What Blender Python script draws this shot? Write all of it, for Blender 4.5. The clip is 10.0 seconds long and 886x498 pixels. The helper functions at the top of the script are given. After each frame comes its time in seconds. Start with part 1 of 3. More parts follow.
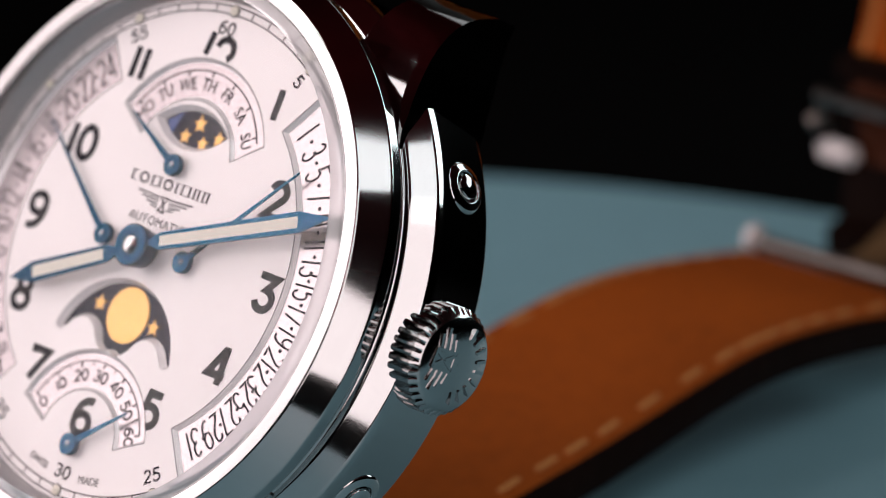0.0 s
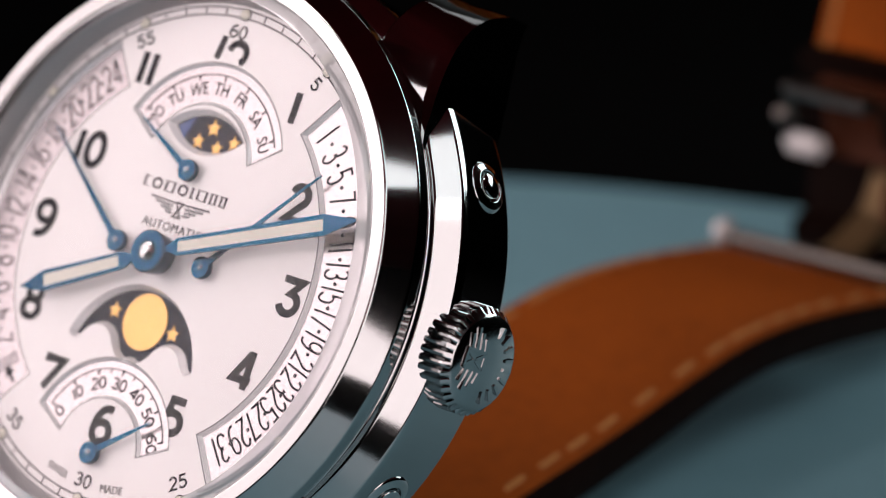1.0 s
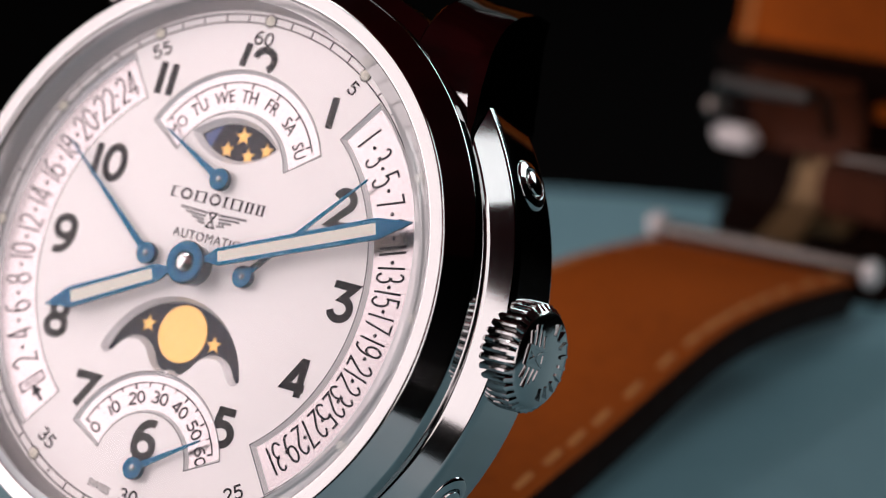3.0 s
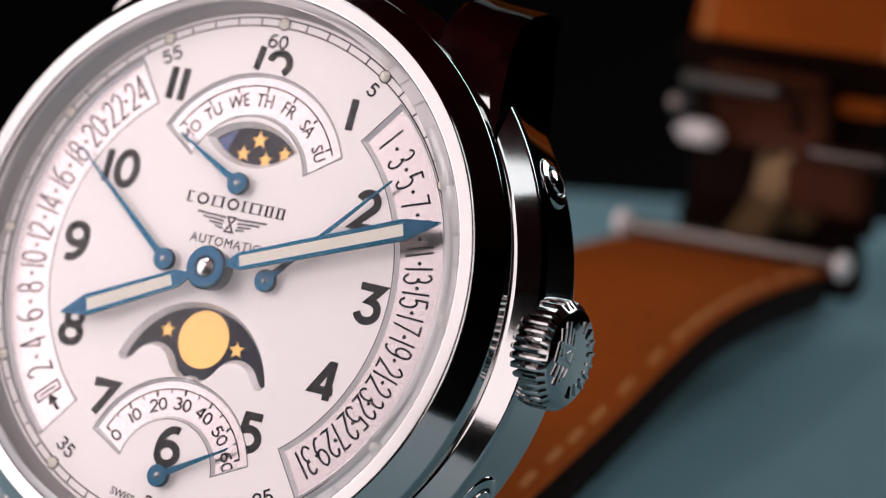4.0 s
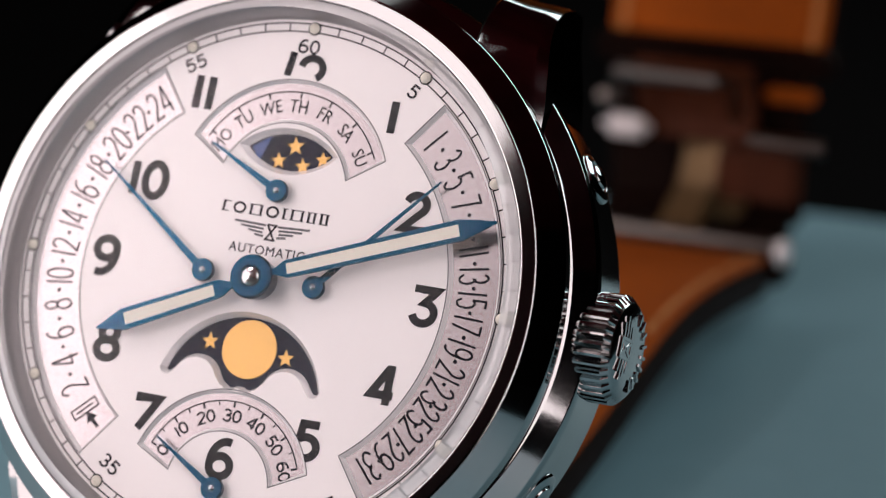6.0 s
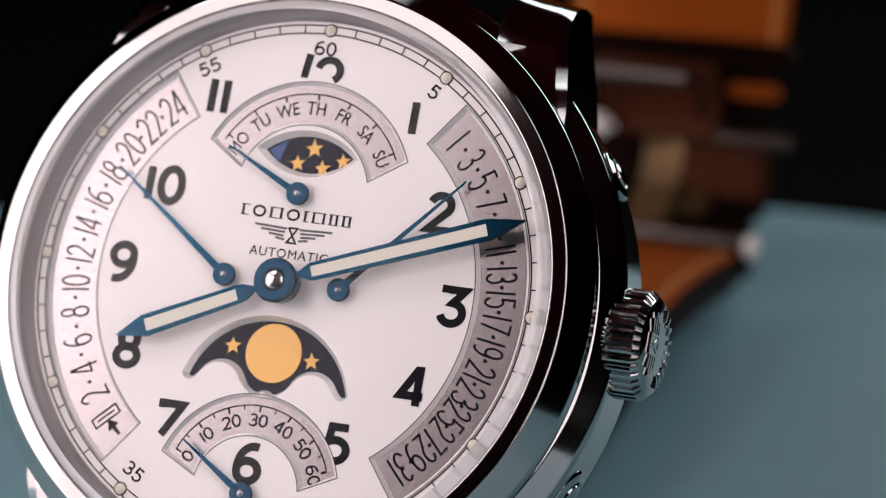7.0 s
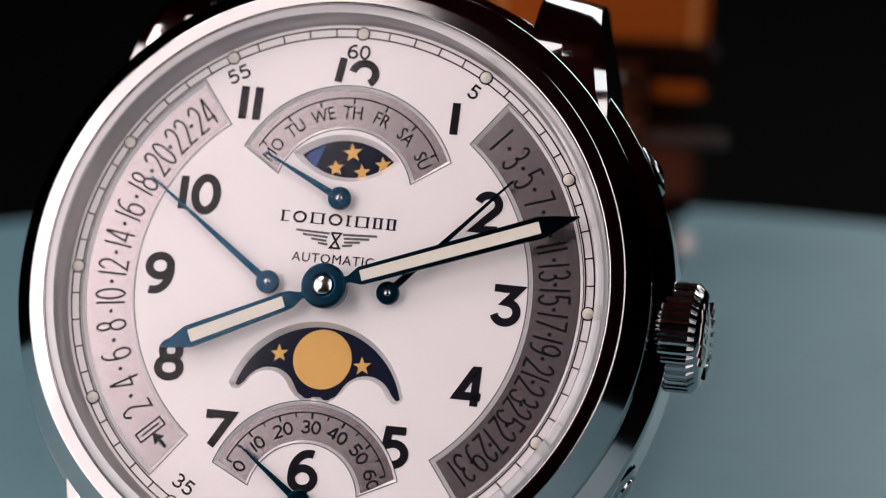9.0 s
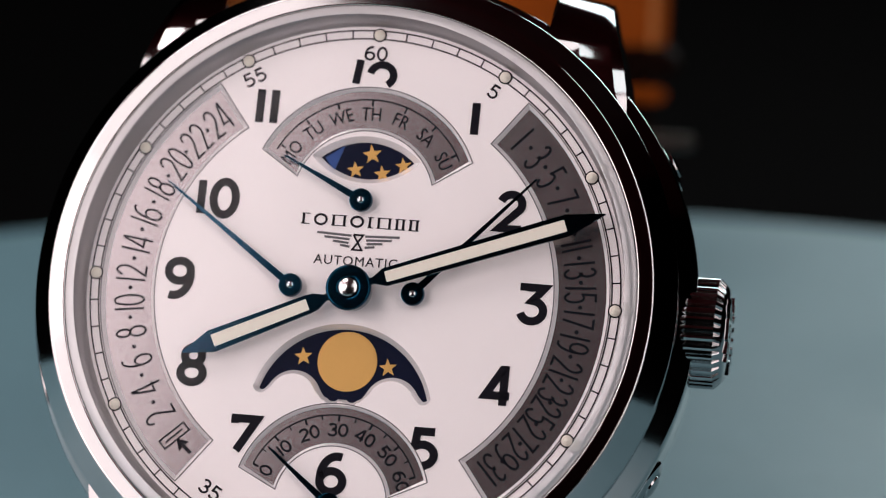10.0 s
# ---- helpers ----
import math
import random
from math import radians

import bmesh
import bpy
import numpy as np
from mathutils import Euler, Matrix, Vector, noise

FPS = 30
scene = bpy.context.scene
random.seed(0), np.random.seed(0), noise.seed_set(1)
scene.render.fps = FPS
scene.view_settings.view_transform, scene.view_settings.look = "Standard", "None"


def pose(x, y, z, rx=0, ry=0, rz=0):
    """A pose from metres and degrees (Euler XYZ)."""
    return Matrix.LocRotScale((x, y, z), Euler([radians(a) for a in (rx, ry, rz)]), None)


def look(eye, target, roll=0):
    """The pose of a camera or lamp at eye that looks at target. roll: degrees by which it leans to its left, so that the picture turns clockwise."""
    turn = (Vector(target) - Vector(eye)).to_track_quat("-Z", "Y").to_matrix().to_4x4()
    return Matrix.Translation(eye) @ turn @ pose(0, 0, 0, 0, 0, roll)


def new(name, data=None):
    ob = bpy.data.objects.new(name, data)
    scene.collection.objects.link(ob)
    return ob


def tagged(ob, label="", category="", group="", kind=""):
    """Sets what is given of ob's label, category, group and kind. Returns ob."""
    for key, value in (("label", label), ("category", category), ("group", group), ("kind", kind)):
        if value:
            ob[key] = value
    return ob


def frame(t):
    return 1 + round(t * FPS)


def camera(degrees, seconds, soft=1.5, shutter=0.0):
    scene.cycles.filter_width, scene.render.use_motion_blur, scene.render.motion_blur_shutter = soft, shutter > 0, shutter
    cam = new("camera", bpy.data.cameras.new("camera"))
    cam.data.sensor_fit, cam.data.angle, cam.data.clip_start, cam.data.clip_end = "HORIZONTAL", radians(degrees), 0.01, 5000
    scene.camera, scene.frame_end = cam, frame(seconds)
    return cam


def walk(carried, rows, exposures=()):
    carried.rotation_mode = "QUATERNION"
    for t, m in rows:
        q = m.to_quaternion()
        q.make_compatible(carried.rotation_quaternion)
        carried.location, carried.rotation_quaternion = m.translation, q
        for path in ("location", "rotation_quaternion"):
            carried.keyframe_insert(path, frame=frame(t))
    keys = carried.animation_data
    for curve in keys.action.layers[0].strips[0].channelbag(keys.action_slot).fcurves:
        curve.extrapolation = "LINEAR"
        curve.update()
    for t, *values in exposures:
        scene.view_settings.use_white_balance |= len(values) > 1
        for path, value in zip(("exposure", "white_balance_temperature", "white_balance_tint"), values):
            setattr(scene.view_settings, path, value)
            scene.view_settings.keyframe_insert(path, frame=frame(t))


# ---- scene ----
CM = 0.01
BASE = 2.9                      # height of the dial's centre over the display plate, cm
FOV = 15.1
cam = camera(FOV, 10.0, soft=1.1)
cam.data.dof.use_dof = True
cam.data.dof.focus_distance = 0.2155
cam.data.dof.aperture_fstop = 28.0
# seconds, eye in cm from the dial's centre, and the camera's turn in degrees
ROWS = [
    (0.0, 16.240, -13.919, 7.311, 71.085, -0.150, 44.088),
    (0.5, 15.760, -14.370, 7.318, 71.065, -0.052, 42.436),
    (1.0, 15.262, -14.822, 7.316, 71.078, -0.007, 40.762),
    (1.5, 14.745, -15.269, 7.306, 71.112, 0.007, 39.071),
    (2.0, 14.210, -15.705, 7.293, 71.157, 0.007, 37.365),
    (2.5, 13.657, -16.126, 7.278, 71.204, 0.004, 35.649),
    (4.0, 11.905, -17.276, 7.240, 71.308, 0.035, 30.472),
    (4.5, 11.296, -17.617, 7.232, 71.325, 0.058, 28.746),
    (5.0, 10.677, -17.937, 7.226, 71.334, 0.084, 27.024),
    (5.5, 10.050, -18.237, 7.222, 71.341, 0.107, 25.307),
    (7.0, 8.130, -19.027, 7.196, 71.396, 0.118, 20.193),
    (7.5, 7.480, -19.257, 7.176, 71.449, 0.092, 18.500),
    (8.0, 6.826, -19.472, 7.147, 71.529, 0.050, 16.813),
    (8.5, 6.167, -19.672, 7.106, 71.641, -0.004, 15.130),
    (9.0, 5.505, -19.855, 7.052, 71.791, -0.063, 13.451),
    (9.5, 4.839, -20.020, 6.983, 71.979, -0.119, 11.774),
    (10.0, 4.171, -20.163, 6.898, 72.205, -0.155, 10.101),
]
walk(cam, [(t, pose(x * CM, y * CM, (z + BASE) * CM, rx, ry, rz)) for t, x, y, z, rx, ry, rz in ROWS])

# ---- world and lights ----
world = bpy.data.worlds.new("world")
scene.world = world
world.use_nodes = True
world.node_tree.nodes["Background"].inputs[0].default_value = (0.02, 0.008, 0.008, 1)
world.node_tree.nodes["Background"].inputs[1].default_value = 0.25
scene.view_settings.exposure = 0.27


def softbox(name, eye, target, width, height, radiance, colour=(1, 1, 1)):
    """A rectangular studio light; sizes and places in cm from the dial's centre."""
    lamp = bpy.data.lights.new(name, "AREA")
    lamp.shape, lamp.size, lamp.size_y = "RECTANGLE", width * CM, height * CM
    lamp.energy = radiance * math.pi * width * height * CM * CM
    lamp.color = colour
    ob = new(name, lamp)
    up = Vector((0, 0, BASE))
    ob.matrix_world = look((Vector(eye) + up) * CM, (Vector(target) + up) * CM)
    return ob


softbox("key_softbox", (-10.0, -4.1, 2.9), (0, 0, 0), 13.5, 12.5, 1.62, (1.0, 0.85, 0.86))
softbox("front_softbox", (-9.05, -12.5, 8.8), (0, 0, 0), 8.5, 15, 1.6, (1.0, 0.87, 0.88))
softbox("right_softbox", (21.6, -17.2, 13.6), (0, 0, 0), 17.5, 33, 1.55, (1.0, 0.88, 0.89))
softbox("rim_softbox", (17.2, -3.0, 28), (0, 0, 0), 11.5, 11.5, 1.5, (0.96, 0.98, 1.0))
# added fill light for dial and plate, placed where nothing mirrors it
softbox("overhead_fill", (-15, -4, 29), (0, 0, 0), 12, 12, 4.8, (1.0, 0.87, 0.88))
softbox("top_softbox", (-12, 26, 22), (0, 0, 0), 15, 12, 0.35, (0.95, 0.98, 1.0))
softbox("back_softbox", (12, 41, 17), (1, 4, 0), 30, 14, 3.3, (0.85, 0.98, 1.0))

# ---- materials ----


def surface(name, colour, rough=0.5, metal=0.0, grain=0.0, size=900.0, bump=0.0, stretch=(1, 1, 1), coat=0.0, wear=0.0, spec=0.5):
    """A principled material with fine grain and broad unevenness; size in waves a metre."""
    m = bpy.data.materials.new(name)
    m.use_nodes = True
    nt = m.node_tree
    b = nt.nodes["Principled BSDF"]
    b.inputs["Base Color"].default_value = (*colour, 1)
    b.inputs["Roughness"].default_value = rough
    b.inputs["Metallic"].default_value = metal
    b.inputs["Coat Weight"].default_value = coat
    b.inputs["Specular IOR Level"].default_value = spec
    tc = nt.nodes.new("ShaderNodeTexCoord")
    mp = nt.nodes.new("ShaderNodeMapping")
    mp.inputs["Scale"].default_value = stretch
    nt.links.new(tc.outputs["Object"], mp.inputs["Vector"])
    fine = nt.nodes.new("ShaderNodeTexNoise")
    fine.inputs["Scale"].default_value = size
    fine.inputs["Detail"].default_value = 4
    nt.links.new(mp.outputs[0], fine.inputs["Vector"])
    broad = nt.nodes.new("ShaderNodeTexNoise")
    broad.inputs["Scale"].default_value = size / 9
    nt.links.new(mp.outputs[0], broad.inputs["Vector"])
    if grain:
        add = nt.nodes.new("ShaderNodeMath")
        nt.links.new(fine.outputs["Fac"], add.inputs[0])
        nt.links.new(broad.outputs["Fac"], add.inputs[1])
        rng = nt.nodes.new("ShaderNodeMapRange")
        rng.inputs[1].default_value, rng.inputs[2].default_value = 0.6, 1.4
        rng.inputs[3].default_value, rng.inputs[4].default_value = 1 - grain, 1 + grain
        nt.links.new(add.outputs[0], rng.inputs[0])
        mul = nt.nodes.new("ShaderNodeMix")
        mul.data_type, mul.blend_type = "RGBA", "MULTIPLY"
        mul.inputs[0].default_value = 1
        mul.inputs[6].default_value = (*colour, 1)
        nt.links.new(rng.outputs[0], mul.inputs[7])
        nt.links.new(mul.outputs[2], b.inputs["Base Color"])
    if wear:
        rr = nt.nodes.new("ShaderNodeMapRange")
        rr.inputs[1].default_value, rr.inputs[2].default_value = 0.35, 0.7
        rr.inputs[3].default_value, rr.inputs[4].default_value = rough, rough + wear
        nt.links.new(broad.outputs["Fac"], rr.inputs[0])
        nt.links.new(rr.outputs[0], b.inputs["Roughness"])
    if bump:
        bp = nt.nodes.new("ShaderNodeBump")
        bp.inputs["Strength"].default_value = bump
        bp.inputs["Distance"].default_value = 0.0002
        nt.links.new(fine.outputs["Fac"], bp.inputs["Height"])
        nt.links.new(bp.outputs[0], b.inputs["Normal"])
    return m


STEEL = surface("polished_steel", (0.52, 0.512, 0.512), 0.055, 1.0, 0.03, 500, wear=0.03)
STEEL_CROWN = surface("crown_steel", (0.50, 0.49, 0.49), 0.12, 1.0, 0.06, 900, wear=0.05)
STEEL_SATIN = surface("satin_steel", (0.70, 0.69, 0.69), 0.16, 1.0, 0.05, 800, wear=0.05)
DIAL = surface("silvered_dial", (0.93, 0.885, 0.885), 0.45, 0.08, 0.012, 6000, 0.06)
WINDOW = surface("silver_track", (0.385, 0.35, 0.36), 0.20, 0.9, 0.05, 2500, 0.05, (1, 8, 1))
FLANGE = surface("flange", (0.34, 0.33, 0.335), 0.28, 0.9, 0.02, 2500)
INK = surface("black_ink", (0.008, 0.008, 0.012), 0.45, 0.0, 0.1, 3000, spec=0.06)
INK_GREY = surface("grey_ink", (0.10, 0.10, 0.11), 0.4, 0.0, 0.1, 3000)
BLUED = surface("blued_steel", (0.003, 0.038, 0.072), 0.13, 1.0, 0.08, 3000)
LUME = surface("cream_lume", (0.80, 0.76, 0.66), 0.6, 0.0, 0.03, 5000, 0.1)
NAVY = surface("night_blue_enamel", (0.003, 0.006, 0.022), 0.4, 0.0, 0.1, 3000, spec=0.1)
SKY_BLUE = surface("blue_enamel", (0.01, 0.06, 0.25), 0.3, 0.0, 0.1, 3000)
GOLD = surface("gold", (0.72, 0.42, 0.13), 0.38, 0.65, 0.05, 4000, 0.02)
LEATHER = surface("dark_leather", (0.008, 0.003, 0.002), 0.55, 0.0, 0.3, 600, 0.6, spec=0.04)
LINING = surface("tan_lining", (0.265, 0.055, 0.003), 0.8, 0.0, 0.16, 700, 0.4, spec=0.12)
THREAD = surface("tan_thread", (0.47, 0.19, 0.045), 0.8, 0.0, 0.1, 3000)
PLATE = surface("blue_grey_plate", (0.18, 0.335, 0.385), 0.42, 0.0, 0.06, 260, 0.03, wear=0.1)
# hinge steel; its warm colour stands in for the reflected tan lining
HINGE = surface("lining_tinted_hinge_steel", (0.20, 0.12, 0.055), 0.4, 0.6, 0.1, 700)
# pale, mostly diffuse steel: the highlight of button and pin ends as colour
GLINT_STEEL = surface("glint_steel", (0.86, 0.82, 0.81), 0.6, 0.3, 0.08, 900)
# clasp steel, its colour darkened for the black surroundings it would mirror
CLASP = surface("darkened_clasp_steel", (0.125, 0.11, 0.10), 0.32, 1.0, 0.05, 800)
# brown leather of the loop; also the strap end's lining with shade painted in
BROWN = surface("brown_leather_shaded_lining", (0.055, 0.014, 0.005), 0.6, 0.0, 0.3, 500, 0.4, spec=0.12)
CLOTH = surface("dark_maroon_cloth", (0.45, 0.035, 0.045), 0.95, 0.0, 0.2, 120, 0.3, spec=0.1)
FLOOR = surface("black_felt", (0.002, 0.0015, 0.0015), 0.95, 0.0, 0.2, 200, 0.3, spec=0.05)


def crystal():
    """Clear sapphire: see-through with mirror gloss that grows at a slant."""
    m = bpy.data.materials.new("sapphire_crystal")
    m.use_nodes = True
    nt = m.node_tree
    nt.nodes.remove(nt.nodes["Principled BSDF"])
    out = nt.nodes["Material Output"]
    tr = nt.nodes.new("ShaderNodeBsdfTransparent")
    gl = nt.nodes.new("ShaderNodeBsdfGlossy")
    gl.inputs["Roughness"].default_value = 0.09
    lw = nt.nodes.new("ShaderNodeLayerWeight")
    lw.inputs["Blend"].default_value = 0.5
    pw = nt.nodes.new("ShaderNodeMath")
    pw.operation = "POWER"
    pw.inputs[1].default_value = 4.5
    nt.links.new(lw.outputs["Facing"], pw.inputs[0])
    fr = nt.nodes.new("ShaderNodeMath")
    fr.operation = "MULTIPLY_ADD"
    fr.inputs[1].default_value, fr.inputs[2].default_value = 0.9, 0.026
    nt.links.new(pw.outputs[0], fr.inputs[0])
    mx = nt.nodes.new("ShaderNodeMixShader")
    nt.links.new(fr.outputs[0], mx.inputs[0])
    nt.links.new(tr.outputs[0], mx.inputs[1])
    nt.links.new(gl.outputs[0], mx.inputs[2])
    nt.links.new(mx.outputs[0], out.inputs["Surface"])
    return m


GLASS = crystal()


def bevel_glass():
    """The crystal's edge, which bends the view like a prism; diffuse white stands for light caught in it."""
    m = bpy.data.materials.new("bevelled_sapphire")
    m.use_nodes = True
    b = m.node_tree.nodes["Principled BSDF"]
    b.inputs["Base Color"].default_value = (0.97, 0.96, 0.97, 1)
    b.inputs["Roughness"].default_value = 0.08
    b.inputs["IOR"].default_value = 1.77
    # the untransmitted share is matt white, painting the ring's bright reflection
    b.inputs["Transmission Weight"].default_value = 0.45
    return m


GLASS_EDGE = bevel_glass()

# ---- mesh helpers; all in cm ----


def part(name, bm, material, parent, label="", smooth=True, angle=35):
    me = bpy.data.meshes.new(name)
    bmesh.ops.remove_doubles(bm, verts=bm.verts, dist=1e-5)
    bmesh.ops.recalc_face_normals(bm, faces=bm.faces)
    bmesh.ops.scale(bm, vec=(CM, CM, CM), verts=bm.verts)
    if smooth:
        for f in bm.faces:
            f.smooth = True
        for e in bm.edges:
            e.smooth = len(e.link_faces) == 2 and e.calc_face_angle(0) < radians(angle)
    bm.to_mesh(me)
    bm.free()
    me.materials.append(material)
    ob = new(name, me)
    if parent:
        ob.parent = parent
    if label:
        tagged(ob, label)
    return ob


def lathe(profile, seg=192, closed=True):
    """Turn (r, z) round the z axis."""
    bm = bmesh.new()
    rings = []
    for r, z in profile:
        rings.append([bm.verts.new((r * math.cos(2 * math.pi * i / seg), r * math.sin(2 * math.pi * i / seg), z)) for i in range(seg)])
    pairs = list(zip(rings, rings[1:]))
    if closed:
        pairs.append((rings[-1], rings[0]))
    for a, b in pairs:
        for i in range(seg):
            j = (i + 1) % seg
            bm.faces.new((a[i], a[j], b[j], b[i]))
    return bm


def rounded(profile, r=0.012, n=3):
    """The closed profile with its corners rounded."""
    out = []
    k = len(profile)
    for i in range(k):
        p, a, b = Vector(profile[i]), Vector(profile[i - 1]), Vector(profile[(i + 1) % k])
        d = min(r, (a - p).length * 0.4, (b - p).length * 0.4)
        s, e = p + (a - p).normalized() * d, p + (b - p).normalized() * d
        s2, e2 = p + (a - p).normalized() * d * 1.2, p + (b - p).normalized() * d * 1.2
        out.append((s2.x, s2.y))
        for j in range(n + 1):
            u = j / n
            q = s * (1 - u) ** 2 + p * 2 * u * (1 - u) + e * u * u
            out.append((q.x, q.y))
        out.append((e2.x, e2.y))
    return out


def prism(outline, z0, z1, bm=None, holes=()):
    """A plate with the outline (and holes), from z0 up to z1."""
    bm = bm or bmesh.new()
    edges, loops = [], []
    for loop in (outline, *holes):
        vs = [bm.verts.new((x, y, z1)) for x, y in loop]
        loops.append(vs)
        edges += [bm.edges.new((vs[i], vs[(i + 1) % len(vs)])) for i in range(len(vs))]
    bmesh.ops.triangle_fill(bm, use_beauty=True, use_dissolve=False, edges=edges)
    for vs in loops:
        low = [bm.verts.new((v.co.x, v.co.y, z0)) for v in vs]
        for i in range(len(vs)):
            j = (i + 1) % len(vs)
            bm.faces.new((vs[i], vs[j], low[j], low[i]))
    return bm


def arc(cx, cy, rx, ry, a0, a1, n=14):
    return [(cx + rx * math.cos(radians(a0 + (a1 - a0) * i / n)), cy + ry * math.sin(radians(a0 + (a1 - a0) * i / n))) for i in range(n + 1)]


def ribbon(bm, pts, w, z, h, closed=False):
    """A flat stroke of width w along pts, its top at z + h."""
    pts = [Vector(p) for p in pts]
    n = len(pts)
    left, right = [], []
    for i, p in enumerate(pts):
        a = pts[i - 1] if (i or closed) else None
        b = pts[(i + 1) % n] if (i < n - 1 or closed) else None
        d1 = (p - a).normalized() if a is not None else None
        d2 = (b - p).normalized() if b is not None else None
        d1, d2 = d1 or d2, d2 or d1
        n1, n2 = Vector((-d1.y, d1.x)), Vector((-d2.y, d2.x))
        m = n1 + n2
        m = m.normalized() if m.length > 1e-4 else n1
        k = w / 2 / max(0.45, m.dot(n1))
        left.append(p + m * k)
        right.append(p - m * k)
    vs = [[bm.verts.new((q.x, q.y, zz)) for q in side] for side, zz in ((left, z + h), (right, z + h), (left, z), (right, z))]
    for i in range(n if closed else n - 1):
        j = (i + 1) % n
        bm.faces.new((vs[0][i], vs[0][j], vs[1][j], vs[1][i]))
        bm.faces.new((vs[2][i], vs[2][j], vs[0][j], vs[0][i]))
        bm.faces.new((vs[1][i], vs[1][j], vs[3][j], vs[3][i]))
    if not closed:
        bm.faces.new((vs[0][0], vs[1][0], vs[3][0], vs[2][0]))
        bm.faces.new((vs[0][-1], vs[1][-1], vs[3][-1], vs[2][-1]))


# strokes of the digits in a box 0.6 wide and 1 high: (points, closed)
STROKES = {
    "0": [(arc(0.3, 0.5, 0.3, 0.5, 0, 342, 19), True)],
    "1": [([(0.3, 0), (0.3, 1)], False)],
    "2": [(arc(0.3, 0.72, 0.28, 0.28, 165, -35, 12) + [(0.02, 0.0), (0.6, 0.0)], False)],
    "3": [(arc(0.28, 0.75, 0.26, 0.25, 150, -80, 10) + arc(0.28, 0.27, 0.31, 0.27, 80, -155, 12), False)],
    "4": [([(0.62, 0.27), (0.0, 0.27), (0.40, 1.0), (0.46, 1.0), (0.46, 0.0)], False)],
    "5": [([(0.55, 1.0), (0.1, 1.0), (0.06, 0.57)] + arc(0.27, 0.31, 0.31, 0.31, 125, -150, 14), False)],
    "6": [(arc(0.42, 0.42, 0.42, 0.58, 75, 180, 9) + arc(0.3, 0.29, 0.3, 0.29, 180, 520, 18), False)],
    "7": [([(0.0, 1.0), (0.58, 1.0), (0.18, 0.0)], False)],
    "8": [(arc(0.3, 0.76, 0.23, 0.24, 0, 340, 16), True), (arc(0.3, 0.27, 0.3, 0.27, 0, 340, 18), True)],
    "9": [(arc(0.3, 0.71, 0.3, 0.29, 0, -340, 18) + arc(0.18, 0.58, 0.42, 0.58, 0, -105, 9), False)],
    # the bold hour figures have a flat-topped three, a hooked seven and a cut two
    "3f": [([(0.03, 0.86), (0.03, 0.96), (0.56, 0.96), (0.27, 0.59)] + arc(0.27, 0.30, 0.30, 0.29, 75, -165, 14), False)],
    "7f": [([(0.02, 0.80), (0.02, 0.95), (0.60, 0.95), (0.12, 0.0)], False)],
    "2c": [(arc(0.34, 0.62, 0.30, 0.32, 175, -55, 14), False)],
}


def figures(bm, text, cx, cy, height, width, stroke, turn=0.0, gap=0.16, z=0.0, h=0.004):
    """Digits centred at cx, cy and turned; width is that of one digit."""
    glyphs = list(text) if isinstance(text, str) else text
    sx = width / 0.6
    widths = [(0.12 if g == "1" else 0.6) * sx for g in glyphs]
    total = sum(widths) + gap * height * (len(glyphs) - 1)
    x, c, s = -total / 2, math.cos(radians(turn)), math.sin(radians(turn))
    for g, w in zip(glyphs, widths):
        off = x - (0.24 * sx if g == "1" else 0)
        for pts, closed in STROKES[g]:
            out = []
            for px, py in pts:
                u, v = px * sx + off, (py - 0.5) * (height - stroke)
                out.append((cx + c * u - s * v, cy + s * u + c * v))
            ribbon(bm, out, stroke, z, h, closed)
        x += w + gap * height


def letters(body, cx, cy, size, turn=0.0, z=0.0, h=0.003, squeeze=1.0, spacing=1.0):
    """A mesh of words in the built-in font, centred and turned; size is the letters' height."""
    cu = bpy.data.curves.new("words", "FONT")
    cu.body, cu.size, cu.align_x, cu.align_y, cu.space_character = body, 1.0, "CENTER", "CENTER", spacing
    cu.resolution_u, cu.extrude = 3, 0.0
    ob = bpy.data.objects.new("words", cu)
    me = bpy.data.meshes.new_from_object(ob)
    bm = bmesh.new()
    bm.from_mesh(me)
    bpy.data.objects.remove(ob)
    ys = [v.co.y for v in bm.verts]
    k, mid = size / (max(ys) - min(ys)), (max(ys) + min(ys)) / 2
    up = bmesh.ops.extrude_face_region(bm, geom=bm.faces[:])["geom"]
    top = {v for v in up if isinstance(v, bmesh.types.BMVert)}
    c, s = math.cos(radians(turn)), math.sin(radians(turn))
    for v in bm.verts:
        x, y = v.co.x * k * squeeze, (v.co.y - mid) * k
        v.co = (cx + c * x - s * y, cy + s * x + c * y, z + (h if v in top else 0))
    return bm


def join(target, bm):
    me = bpy.data.meshes.new("joined")
    bm.to_mesh(me)
    bm.free()
    target.from_mesh(me)
    bpy.data.meshes.remove(me)


def disc(r, z0, z1, cx=0, cy=0, seg=40, bevel=0.0, bm=None):
    bm = bm or bmesh.new()
    rows = [(r, z0), (r, z1 - bevel), (r - bevel, z1)] if bevel else [(r, z0), (r, z1)]
    rings = [[bm.verts.new((cx + q * math.cos(2 * math.pi * i / seg), cy + q * math.sin(2 * math.pi * i / seg), z)) for i in range(seg)] for q, z in rows]
    for a, b in zip(rings, rings[1:]):
        for i in range(seg):
            j = (i + 1) % seg
            bm.faces.new((a[i], a[j], b[j], b[i]))
    bm.faces.new(rings[-1])
    bm.faces.new(rings[0][::-1])
    return bm


